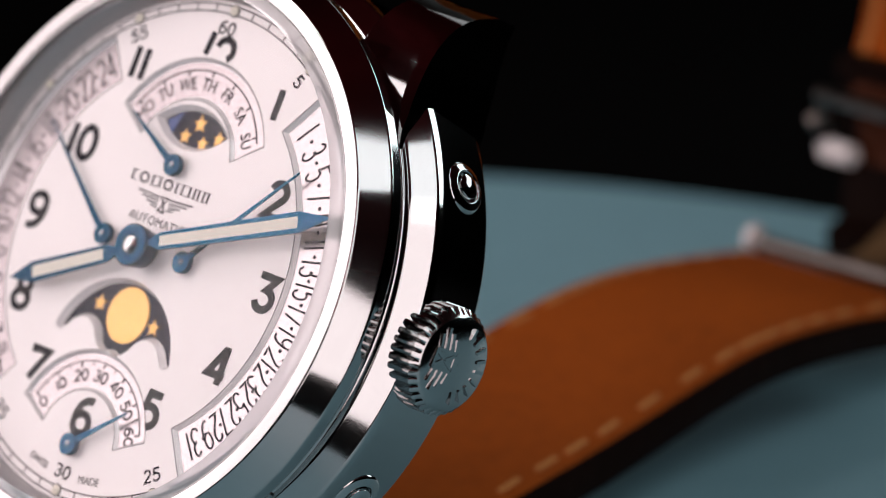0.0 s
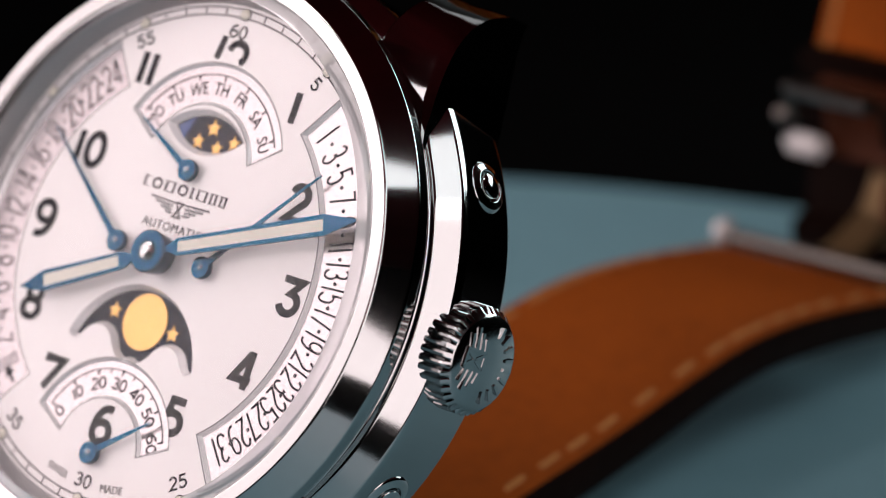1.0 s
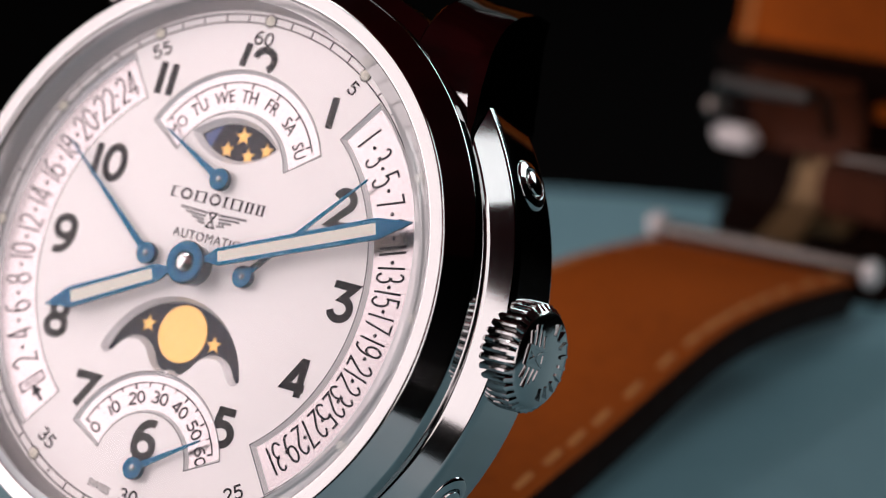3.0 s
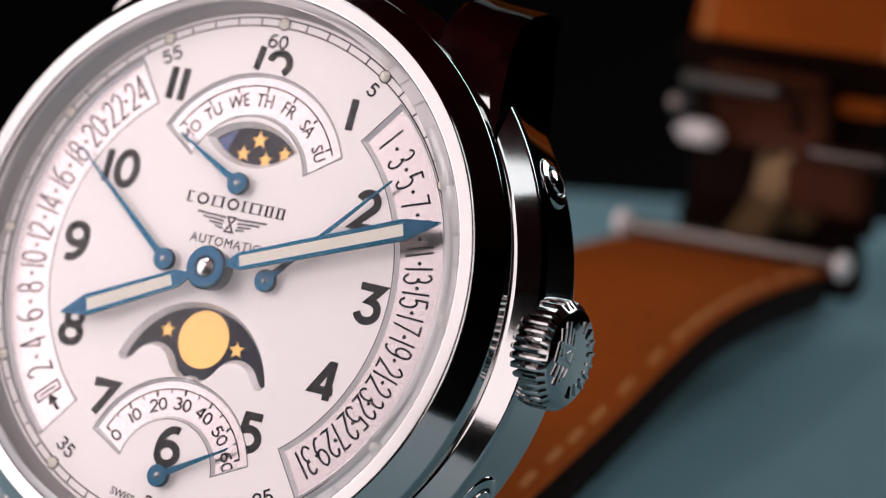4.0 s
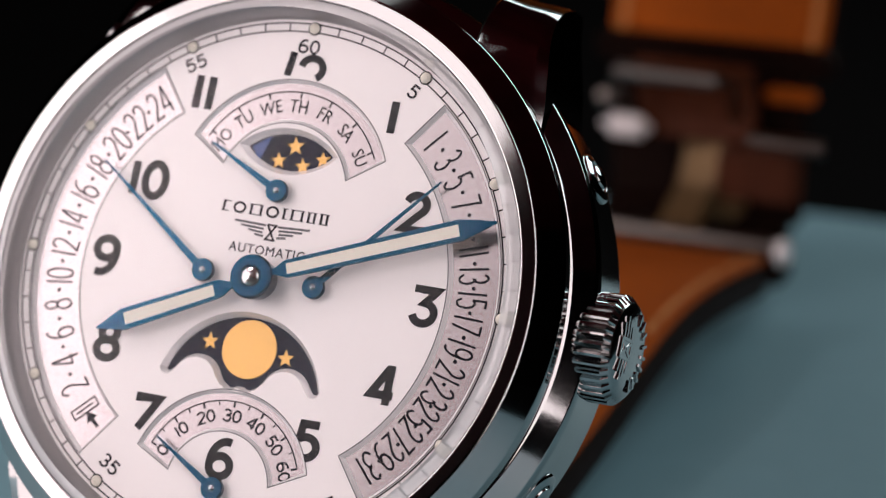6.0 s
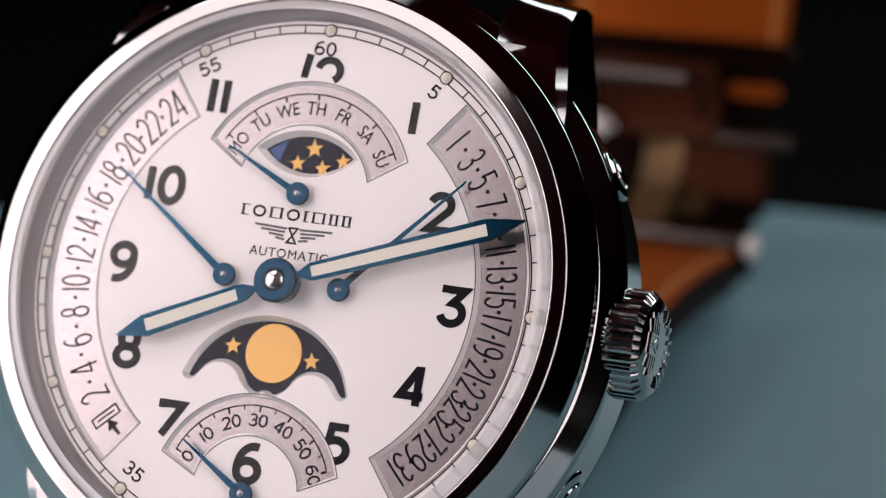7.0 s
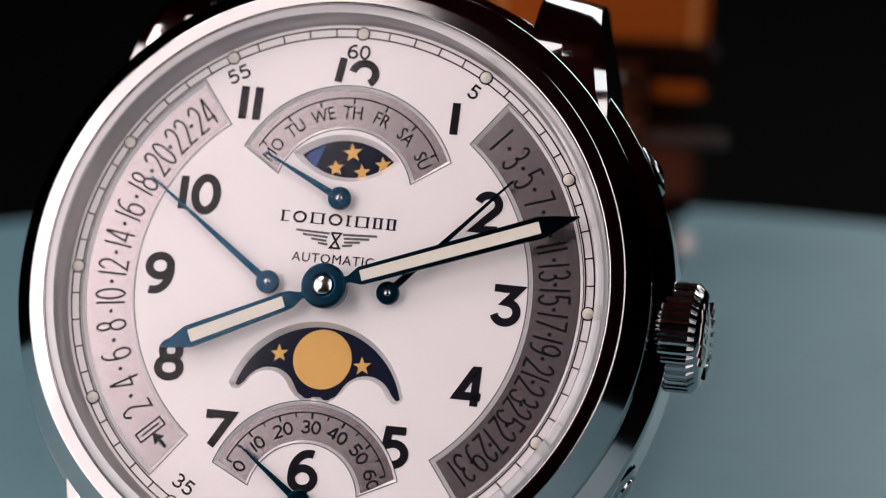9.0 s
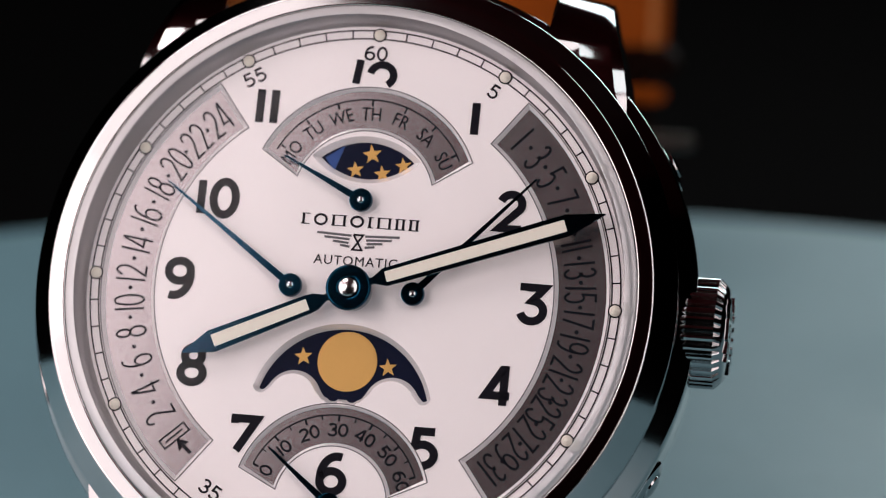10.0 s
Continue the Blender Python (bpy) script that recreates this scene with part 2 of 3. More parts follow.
def star(cx, cy, r, z0, z1, turn=0.0):
    pts = []
    for i in range(10):
        a, q = radians(90 + turn + 36 * i), r if i % 2 == 0 else r * 0.42
        pts.append((cx + q * math.cos(a), cy + q * math.sin(a)))
    return prism(pts, z0, z1)


# ---- the studio ----
def studio():
    bm = bmesh.new()
    bmesh.ops.create_grid(bm, x_segments=8, y_segments=8, size=112)
    bmesh.ops.translate(bm, vec=(0, 0, -4.6), verts=bm.verts)
    tagged(part("floor", bm, FLOOR, None), "black felt studio table top under the display plate", "floor", kind="structure")
    for name, x, y, turn in (("wall_north", 0, 110, 0), ("wall_south", 0, -110, 0), ("wall_east", 110, 0, 90), ("wall_west", -110, 0, 90)):
        bm = bmesh.new()
        bmesh.ops.create_cube(bm, size=1, matrix=pose(x, y, 29.5, 0, 0, turn) @ Matrix.Diagonal((222, 2, 69, 1)))
        tagged(part(name, bm, FLOOR, None, smooth=False), "black felt studio wall in deep shade", "wall", kind="structure")
    bm = bmesh.new()
    bmesh.ops.create_cube(bm, size=1, matrix=pose(0, 0, 65) @ Matrix.Diagonal((222, 222, 2, 1)))
    tagged(part("ceiling", bm, CLOTH, None, smooth=False), "dark maroon cloth ceiling of the studio", "ceiling", kind="structure")
    bm = disc(12.4, -4.6, 0, 0.9, -0.9, 200, 0.12)
    tagged(part("display_plate", bm, PLATE, None), "round blue-grey satin display plate under the watch", "display plate")


studio()
# The display plate's top is at height 0; the dial's centre is BASE above it.
WATCH = pose(0, 0, BASE * CM, 61.25, 0, 0) @ pose(0, 0, 0, 0, 0, -0.86)
watch = new("wristwatch")
watch.matrix_world = WATCH
tagged(watch, "polished steel wristwatch with silvered dial standing on a round plate", "wristwatch")

# ---- case ----
def case():
    # middle of the case: stepped under the bezel, bevelled shoulder, upright wall
    prof = [(1.70, -0.16), (2.035, -0.17), (2.045, -0.20), (2.085, -0.215), (2.218, -0.343), (2.224, -0.40), (2.19, -0.90), (2.12, -0.98), (1.70, -1.02)]
    part("case_middle", lathe(rounded(prof, 0.012)), STEEL, watch, "polished steel case band")
    prof = [(1.70, -1.0), (2.0, -1.0), (1.92, -1.10), (1.75, -1.16), (0.02, -1.16), (0.02, -1.0)]
    part("case_back", lathe(rounded(prof, 0.02)), STEEL_SATIN, watch, "satin steel case back")
    prof = [(1.865, 0.03), (1.876, 0.188), (1.978, 0.184), (2.120, 0.008), (2.120, -0.085), (2.06, -0.16), (1.80, -0.16), (1.80, -0.06)]
    part("bezel", lathe(rounded(prof, 0.010)), STEEL, watch, "polished stepped steel bezel")
    # sloped ring between dial and crystal
    prof = [(1.775, 0.0), (1.782, 0.012), (1.826, 0.120), (1.834, 0.126), (1.862, 0.126), (1.862, 0.03), (1.80, -0.05), (1.775, -0.05)]
    part("flange", lathe(prof), FLANGE, watch, "pale sloped ring round the dial")
    # slightly domed crystal, its bevelled edge standing proud of the bezel
    top = []
    for i in range(0, 15):
        r = 1.800 * (1 - i / 14.0)
        top.append((max(r, 0.0005), 0.240 + 0.010 * (1 - (r / 1.800) ** 2)))
    ob = part("crystal", lathe(top, 128, closed=False), GLASS, watch, "clear domed sapphire crystal")
    ob.visible_shadow = False
    edge = part("crystal_bevel", lathe([(1.870, 0.180), (1.866, 0.188), (1.807, 0.237), (1.800, 0.240)], 192, closed=False), GLASS_EDGE, ob, "bevel round the crystal, whitened for the light it catches")
    for poly in edge.data.polygons:
        if poly.normal.z < 0:
            poly.flip()
    edge.visible_shadow = False


case()


def crown():
    """Fluted crown on the three o'clock side, its axis along x."""
    n, bm = 36, bmesh.new()
    rows = [(2.10, 0.305, 0.0), (2.112, 0.318, 0.0), (2.150, 0.364, 1.0), (2.335, 0.364, 1.0), (2.378, 0.322, 0.0), (2.385, 0.315, 0.0)]
    teeth = (1.0, 0.12, 0.0, 0.12)
    m = n * len(teeth)
    rings = []
    for x, r, k in rows:
        ring = []
        for i in range(m):
            a = 2 * math.pi * i / m
            q = r - k * 0.038 * teeth[i % len(teeth)]
            ring.append(bm.verts.new((x, q * math.cos(a), q * math.sin(a) - 0.60)))
        rings.append(ring)
    for a, b in zip(rings, rings[1:]):
        for i in range(m):
            bm.faces.new((a[i], a[(i + 1) % m], b[(i + 1) % m], b[i]))
    bm.faces.new(rings[0])
    c = part("crown", bm, STEEL_CROWN, watch, "fluted polished steel crown", angle=12)
    # softly domed end
    bm = bmesh.new()
    rings = []
    for r, x in ((0.315, 2.385), (0.30, 2.396), (0.22, 2.411), (0.12, 2.418), (0.004, 2.42)):
        rings.append([bm.verts.new((x, r * math.cos(2 * math.pi * i / 72), r * math.sin(2 * math.pi * i / 72) - 0.60)) for i in range(72)])
    for a, b in zip(rings, rings[1:]):
        for i in range(72):
            bm.faces.new((a[i], a[(i + 1) % 72], b[(i + 1) % 72], b[i]))
    part("crown_cap", bm, STEEL_CROWN, c, "domed polished cap with raised marks")
    bm = bmesh.new()
    bmesh.ops.create_cone(bm, cap_ends=True, segments=48, radius1=0.24, radius2=0.24, depth=0.14, matrix=pose(2.12, 0, -0.6, 0, 90, 0))
    part("crown_tube", bm, STEEL_SATIN, c)
    # raised marks round the rim of the cap: a winged hourglass above, strokes below
    up = pose(2.404, 0, -0.60) @ pose(0, 0, 0, 90, 0, 90)
    marks = []
    for a in (195, 214, 233, 252, 270, 288, 307, 326, 345):
        c0, s0 = math.cos(radians(a)), math.sin(radians(a))
        marks.append([(0.185 * c0, 0.185 * s0), (0.265 * c0, 0.265 * s0)])
    for sx in (-1, 1):
        for k in range(4):
            y = 0.055 + 0.05 * k
            marks.append([(sx * 0.075, y), (sx * (0.15 + 0.03 * k if k < 3 else 0.16), y + 0.02)])
    marks += [[(-0.05, 0.04), (0.05, 0.04), (-0.05, 0.23), (0.05, 0.23), (-0.05, 0.04)], [(-0.06, 0.04), (-0.06, 0.23)], [(0.06, 0.04), (0.06, 0.23)]]
    for pts in marks:
        bm = bmesh.new()
        ribbon(bm, pts, 0.020, -0.01, 0.030)
        bmesh.ops.transform(bm, matrix=up, verts=bm.verts)
        part("raised_mark", bm, STEEL_CROWN, c, smooth=False)


crown()


def pusher(angle):
    """A round corrector button set in the case band."""
    m = pose(0, 0, 0, 0, 0, angle) @ pose(2.19, 0, -0.64, 0, 90, 0)
    ring = lathe(rounded([(0.10, -0.05), (0.165, -0.05), (0.178, 0.015), (0.165, 0.035), (0.112, 0.055), (0.10, 0.04)], 0.008), 56)
    bmesh.ops.transform(ring, matrix=m, verts=ring.verts)
    p = part("corrector", ring, STEEL, watch, "round polished corrector button in the case side")
    b = lathe([(0.092, -0.03), (0.090, 0.045), (0.084, 0.062), (0.06, 0.074), (0.03, 0.080), (0.001, 0.081)], 48, False)
    bmesh.ops.transform(b, matrix=m, verts=b.verts)
    part("button", b, STEEL, p)


pusher(29.8)
pusher(-27.5)
pusher(-150)


def lug(sx, sy):
    """A horn of the case: rises from the band, runs outwards and bends down, faceted on top."""
    bm = bmesh.new()
    # stations along y: y, inner z, ridge x and z, outer x and z, bottom z; a hollow facet falls to the ridge, a bevelled strip runs outside it
    rows = [(1.20, -0.105, 1.668, -0.160, 1.680, -0.166, -0.95), (1.30, -0.105, 1.630, -0.160, 1.655, -0.168, -0.98), (1.40, -0.105, 1.595, -0.162, 1.648, -0.172, -0.99),
            (1.50, -0.105, 1.560, -0.166, 1.634, -0.180, -1.0), (1.60, -0.105, 1.538, -0.186, 1.612, -0.204, -1.0), (1.70, -0.105, 1.516, -0.216, 1.588, -0.240, -1.02),
            (1.80, -0.110, 1.488, -0.258, 1.556, -0.290, -1.04), (1.90, -0.145, 1.460, -0.318, 1.524, -0.355, -1.06), (1.99, -0.200, 1.434, -0.388, 1.495, -0.430, -1.08),
            (2.07, -0.265, 1.410, -0.465, 1.470, -0.510, -1.10), (2.14, -0.350, 1.390, -0.555, 1.450, -0.605, -1.12), (2.20, -0.460, 1.374, -0.665, 1.434, -0.715, -1.14),
            (2.245, -0.590, 1.364, -0.790, 1.422, -0.840, -1.16), (2.275, -0.740, 1.356, -0.920, 1.412, -0.960, -1.18)]
    rings = []
    for y, zi, xr, zr, xo, zo, u in rows:
        a, zo = 1.10, zo - 0.10 * min(max(y - 1.3, 0.0), 0.12)
        ring = [(a, zi - 0.014), (a + 0.02, zi), ((a + xr) / 2, (zi + zr) / 2 - 0.012), (xr, zr), (xo, zo), (xo, u + 0.04), (xo - 0.05, u), (a, u + 0.03)]
        rings.append([bm.verts.new((sx * x, sy * y, z)) for x, z in ring])
    for p, q in zip(rings, rings[1:]):
        for i in range(8):
            j = (i + 1) % 8
            bm.faces.new((p[i], p[j], q[j], q[i]))
    bm.faces.new(rings[0])
    bm.faces.new(rings[-1])
    part("lug", bm, STEEL, watch, "polished faceted steel lug", angle=13)


for sx in (-1, 1):
    for sy in (-1, 1):
        lug(sx, sy)

# ---- dial ----
TRACK = 1.72


def sector(cx, cy, r0, r1, ao0, ao1, ai0, ai1, n=40, grow=0.0):
    """Outline of an arched window; outer and inner angles of its ends."""
    g0, g1 = math.degrees(grow / r1), math.degrees(grow / r0)
    return arc(cx, cy, r1 + grow, r1 + grow, ao0 - g0, ao1 + g0, n) + arc(cx, cy, r0 - grow, r0 - grow, ai1 + g1, ai0 - g1, n)


def lens(cx, cy, w, top, bottom, grow=0.0, n=18):
    w, top, bottom = w + 1.6 * grow, top + grow, bottom + grow
    out = []
    for h, sgn in ((top, 1), (bottom, -1)):
        r = (w * w + h * h) / (2 * h)
        half = math.degrees(math.asin(w / r))
        a0, a1 = (90 - half, 90 + half) if sgn > 0 else (270 - half, 270 + half)
        out += arc(cx, cy + sgn * (h - r), r, r, a0, a1, n)[:-1]
    return out


def moon_outline(grow=0.0):
    """Crescent window with two humps below."""
    r, cy = 0.575 + grow, -0.82
    g = grow
    pts = arc(0, cy, r, r, 16, 164, 36)
    pts += arc(-0.535, -0.655, 0.022 + g, 0.022 + g, 180, 300, 6)
    pts += arc(-0.325, -0.735, 0.19 - g, 0.20 - g, 152, 25, 14)
    pts += [(-0.125, -0.69 - g)] + arc(-0.062, -0.675, 0.045 + g * 0.6, 0.045 + g, 220, 320, 5) + arc(0.062, -0.675, 0.045 + g * 0.6, 0.045 + g, 220, 320, 5) + [(0.125, -0.69 - g)]
    pts += arc(0.325, -0.735, 0.19 - g, 0.20 - g, 155, 28, 14)
    pts += arc(0.535, -0.655, 0.022 + g, 0.022 + g, 240, 360, 6)
    return pts


DAY = dict(cx=0, cy=0.603, r0=0.492, r1=0.742, ao0=25, ao1=155, ai0=19.5, ai1=160.5)
SEC = dict(cx=0, cy=-1.385, r0=0.392, r1=0.625, ao0=18.6, ao1=161.4, ai0=12.4, ai1=167.6)
DATE = dict(cx=0, cy=0, r0=1.345, r1=1.655, ao0=-51.3, ao1=51.3, ai0=-51.0, ai1=51.0)
HOURS = dict(cx=0, cy=0, r0=1.345, r1=1.655, ao0=180 - 51.3, ao1=180 + 51.3, ai0=180 - 51.0, ai1=180 + 51.0)


def recess(name, shape, depth, rim, material, label, **kw):
    """The sloped rim and the sunk floor of a window; returns the floor."""
    outer, inner = shape(grow=rim, **kw), shape(grow=0.0, **kw)
    bm = bmesh.new()
    a = [bm.verts.new((x, y, 0.0)) for x, y in outer]
    b = [bm.verts.new((x, y, -depth)) for x, y in inner]
    for i in range(len(a)):
        j = (i + 1) % len(a)
        bm.faces.new((a[i], a[j], b[j], b[i]))
    floor_ = part(name, prism(inner, -depth - 0.02, -depth), material, dial, label)
    part("window_rim", bm, RIM, floor_)
    return floor_


RIM = surface("pale_rim", (0.88, 0.85, 0.86), 0.24, 0.3, 0.02, 3000)
RIM_W = 0.018
holes = [sector(grow=RIM_W, **DAY), sector(grow=RIM_W, **SEC), sector(grow=0.022, **DATE), sector(grow=0.022, **HOURS), lens(0, 0.885, 0.31, 0.118, 0.128, 0.034), moon_outline(0.030)]
dial = part("dial", prism(arc(0, 0, 1.80, 1.80, 0, 357.5, 143), -0.06, 0.0, holes=holes), DIAL, watch, "matt silvered dial with arched windows", smooth=False)
day_win = recess("day_window", sector, 0.022, RIM_W, WINDOW, "silver arched track of weekday letters", **DAY)
sec_win = recess("seconds_window", sector, 0.022, RIM_W, WINDOW, "silver arched track of seconds figures", **SEC)
date_win = recess("date_window", sector, 0.030, 0.022, WINDOW, "silver curved track of odd dates", **DATE)
hour_win = recess("hours_window", sector, 0.030, 0.022, WINDOW, "silver curved track of even hours", **HOURS)
sky = recess("star_window", lambda grow: lens(0, 0.885, 0.31, 0.118, 0.128, grow), 0.045, 0.034, NAVY, "black starry sky in an eye-shaped window")
night = recess("moon_window", moon_outline, 0.05, 0.030, NAVY, "night-blue moonphase window with scalloped lower edge")


def clear_of(bm, win):
    """Push what would lie over an arched window out to its outer edge, so that the window cuts it."""
    edge = win["r1"] + RIM_W + 0.004
    c = Vector((win["cx"], win["cy"]))
    low = win["cy"] + win["r1"] * math.sin(radians(win["ao0"])) - 0.02
    if not any((v.co.xy - c).length < edge and v.co.y > low for v in bm.verts):
        return
    if all((v.co.xy - c).length < win["r0"] for v in bm.verts):
        return
    bmesh.ops.subdivide_edges(bm, edges=bm.edges[:], cuts=4, use_grid_fill=True)
    for v in bm.verts:
        d = v.co.xy - c
        if win["r0"] < d.length < edge and v.co.y > low:
            q = c + d.normalized() * edge
            v.co.x, v.co.y = q.x, q.y


def dial_print():
    # minute track: two rings, ticks and silver studs
    for r in (TRACK - 0.026, TRACK + 0.030):
        part("track_ring", lathe([(r - 0.0045, 0.0), (r - 0.0045, 0.003), (r + 0.0045, 0.003), (r + 0.0045, 0.0)], 180), INK, dial)
    for i in range(60):
        a = radians(90 - 6 * i)
        c, s = math.cos(a), math.sin(a)
        if i % 5:
            bm = bmesh.new()
            ribbon(bm, [((TRACK - 0.026) * c, (TRACK - 0.026) * s), ((TRACK + 0.030) * c, (TRACK + 0.030) * s)], 0.009, 0, 0.003)
            part("minute_tick", bm, INK, dial, smooth=False)
        else:
            ring = lathe([(0.036, 0.0), (0.046, 0.0), (0.046, 0.0035), (0.036, 0.0035)], 28)
            bmesh.ops.translate(ring, vec=(TRACK * c, TRACK * s, 0), verts=ring.verts)
            ob = part("stud", ring, INK, dial, "silver minute stud")
            dome = lathe([(0.038, 0.0), (0.036, 0.012), (0.022, 0.024), (0.001, 0.028)], 28, False)
            bmesh.ops.translate(dome, vec=(TRACK * c, TRACK * s, 0), verts=dome.verts)
            part("stud_dome", dome, LUME, ob)
    # bold hour figures
    hours = [("1", 0.69, 1.20, 0.265), ("2", 0.985, 0.60, 0.28), (["3f"], 1.19, 0.006, 0.285), ("4", 1.012, -0.552, 0.285), ("5", 0.575, -0.985, 0.275),
             ("6", -0.006, -1.197, 0.285), (["7f"], -0.607, -0.985, 0.275), ("8", -1.003, -0.56, 0.285), ("9", -1.16, 0.004, 0.285), ("10", -0.965, 0.557, 0.275), ("11", -0.70, 1.195, 0.275)]
    for text, x, y, height in hours:
        bm = bmesh.new()
        figures(bm, text, x, y, height, 0.150, 0.053, gap=0.24)
        clear_of(bm, SEC)
        part("hour_figure", bm, INK, dial, "bold black hour figure", smooth=False)
    bm = bmesh.new()
    ribbon(bm, [(-0.128, 1.385), (-0.108, 1.548)], 0.050, 0, 0.004)
    ribbon(bm, arc(0.042, 1.450, 0.078, 0.072, 172, -58, 14), 0.050, 0, 0.004)
    clear_of(bm, DAY)
    part("hour_figure", bm, INK, dial, "bold black hour figure cut by the window", smooth=False)
    # fine dark line round each window
    for win, ob, g in ((DAY, day_win, RIM_W), (SEC, sec_win, RIM_W), (DATE, date_win, 0.022), (HOURS, hour_win, 0.022)):
        bm = bmesh.new()
        ribbon(bm, sector(grow=g + 0.004, **win), 0.0065, 0.0, 0.002, True)
        part("window_outline", bm, INK_GREY, ob, smooth=False)
    for text, x, y, turn in (("60", -0.012, 1.595, 0), ("5", 0.795, 1.388, -30), ("55", -0.807, 1.383, 30), ("25", 0.795, -1.375, 30), ("30", -0.006, -1.588, 0), ("35", -0.79, -1.365, -30)):
        bm = bmesh.new()
        figures(bm, text, x, y, 0.098, 0.058, 0.014, turn=turn, gap=0.24)
        part("minute_figure", bm, INK, dial, smooth=False)
    for text, a in (("SWISS", 260.7), ("MADE", 279.3)):
        part("small_words", letters(text, 1.60 * math.cos(radians(a)), 1.60 * math.sin(radians(a)), 0.052, a - 270), INK, dial, smooth=False)
    part("small_words", letters("AUTOMATIC", 0.0, 0.200, 0.062, 0, spacing=1.12), INK, dial, smooth=False)
    # maker's name and badge as plain shapes
    x = -0.385
    for k, w in enumerate((0.05, 0.092, 0.092, 0.092, 0.03, 0.092, 0.062, 0.062)):
        bm = bmesh.new()
        if k in (1, 3):
            ribbon(bm, arc(x + w / 2, 0.4625, w / 2 - 0.007, 0.033, 0, 345, 23), 0.015, 0, 0.003, True)
        else:
            for bx in ([x + 0.010] if w < 0.06 else [x + 0.010, x + w - 0.010]):
                ribbon(bm, [(bx, 0.426), (bx, 0.499)], 0.016, 0, 0.003)
            for by in (0.4285, 0.4965):
                ribbon(bm, [(x - 0.004, by), (x + w + 0.004, by)], 0.006, 0, 0.0027)
        part("maker_mark", bm, INK, dial, smooth=False)
        x += w + 0.029
    for sgn in (-1, 1):
        for k, (x0, x1, y) in enumerate(((0.045, 0.275, 0.368), (0.055, 0.225, 0.343), (0.06, 0.165, 0.318), (0.05, 0.115, 0.294))):
            bm = bmesh.new()
            ribbon(bm, [(sgn * x0, y), (sgn * x1, y + 0.008)], 0.015, 0, 0.003)
            part("winged_badge", bm, INK_GREY, dial, smooth=False)
    bm = bmesh.new()
    ribbon(bm, [(-0.032, 0.375), (0.032, 0.375), (-0.032, 0.275), (0.032, 0.275), (-0.032, 0.375)], 0.012, 0, 0.004)
    part("winged_badge", bm, INK, dial, smooth=False)


dial_print()


def window_print():
    z = -0.030
    for i in range(16):
        a = 47.3 - i * 6.25
        bm = bmesh.new()
        figures(bm, str(2 * i + 1), 1.487 * math.cos(radians(a)), 1.487 * math.sin(radians(a)), 0.215, 0.060, 0.0145, turn=a - 90, gap=0.13, z=z, h=0.003)
        part("date_figure", bm, INK, date_win, smooth=False)
        if i < 15:
            b = radians(a - 3.125)
            part("dot", disc(0.013, z, z + 0.003, 1.49 * math.cos(b), 1.49 * math.sin(b), 12), INK, date_win, smooth=False)
    for i in range(12):
        a = 217.3 - i * 7.62
        bm = bmesh.new()
        figures(bm, str(2 * i + 2), 1.493 * math.cos(radians(a)), 1.493 * math.sin(radians(a)), 0.210, 0.064, 0.0135, turn=a - 90, gap=0.10, z=z, h=0.003)
        part("hour_number", bm, INK, hour_win, smooth=False)
        if i < 11:
            b = radians(a - 3.81)
            part("dot", disc(0.013, z, z + 0.003, 1.49 * math.cos(b), 1.49 * math.sin(b), 12), INK, hour_win, smooth=False)
    # small frame sign and arrow at the start of the hours track
    m = pose(1.49 * math.cos(radians(223.7)), 1.49 * math.sin(radians(223.7)), 0, 0, 0, 223.7 - 90)
    for pts, closed in (([(-0.032, -0.10), (0.032, -0.10), (0.032, 0.10), (-0.032, 0.10)], True), ([(0, -0.07), (0, 0.07)], False)):
        bm = bmesh.new()
        ribbon(bm, pts, 0.011, z, 0.003, closed)
        bmesh.ops.transform(bm, matrix=m, verts=bm.verts)
        part("frame_sign", bm, INK, hour_win, smooth=False)
    bm = prism([(-0.012, -0.06), (0.012, -0.06), (0.012, 0.005), (0.045, 0.0), (0, 0.075), (-0.045, 0.0), (-0.012, 0.005)], z, z + 0.003)
    bmesh.ops.transform(bm, matrix=pose(-1.003, -1.095, 0, 0, 0, 50), verts=bm.verts)
    part("arrow", bm, INK, hour_win, smooth=False)
    # weekdays
    z = -0.022
    part("scale_line", arc_line(DAY["cx"], DAY["cy"], 0.685, 27, 153, 0.009, z), INK, day_win, smooth=False)
    for i, word in enumerate(("MO", "TU", "WE", "TH", "FR", "SA", "SU")):
        a = 149.5 - i * 19.75
        c, s = math.cos(radians(a)), math.sin(radians(a))
        part("weekday", letters(word, 0.588 * c, 0.603 + 0.588 * s, 0.088, a - 90, z=z, squeeze=0.82), INK, day_win, smooth=False)
        bm = bmesh.new()
        ribbon(bm, [(0.685 * c, 0.603 + 0.685 * s), (0.645 * c, 0.603 + 0.645 * s)], 0.012, z, 0.003)
        part("tick", bm, INK, day_win, smooth=False)
    # seconds
    part("scale_line", arc_line(0, SEC["cy"], 0.575, 22, 158, 0.008, z), INK, sec_win, smooth=False)
    for i in range(13):
        a = 158 - i * 136 / 12
        c, s = math.cos(radians(a)), math.sin(radians(a))
        bm = bmesh.new()
        ribbon(bm, [(0.575 * c, SEC["cy"] + 0.575 * s), ((0.535 if i % 2 == 0 else 0.545) * c, SEC["cy"] + (0.535 if i % 2 == 0 else 0.545) * s)], 0.013 if i % 2 == 0 else 0.008, z, 0.003)
        part("tick", bm, INK, sec_win, smooth=False)
        if i % 2 == 0:
            q = 0.478
            bm = bmesh.new()
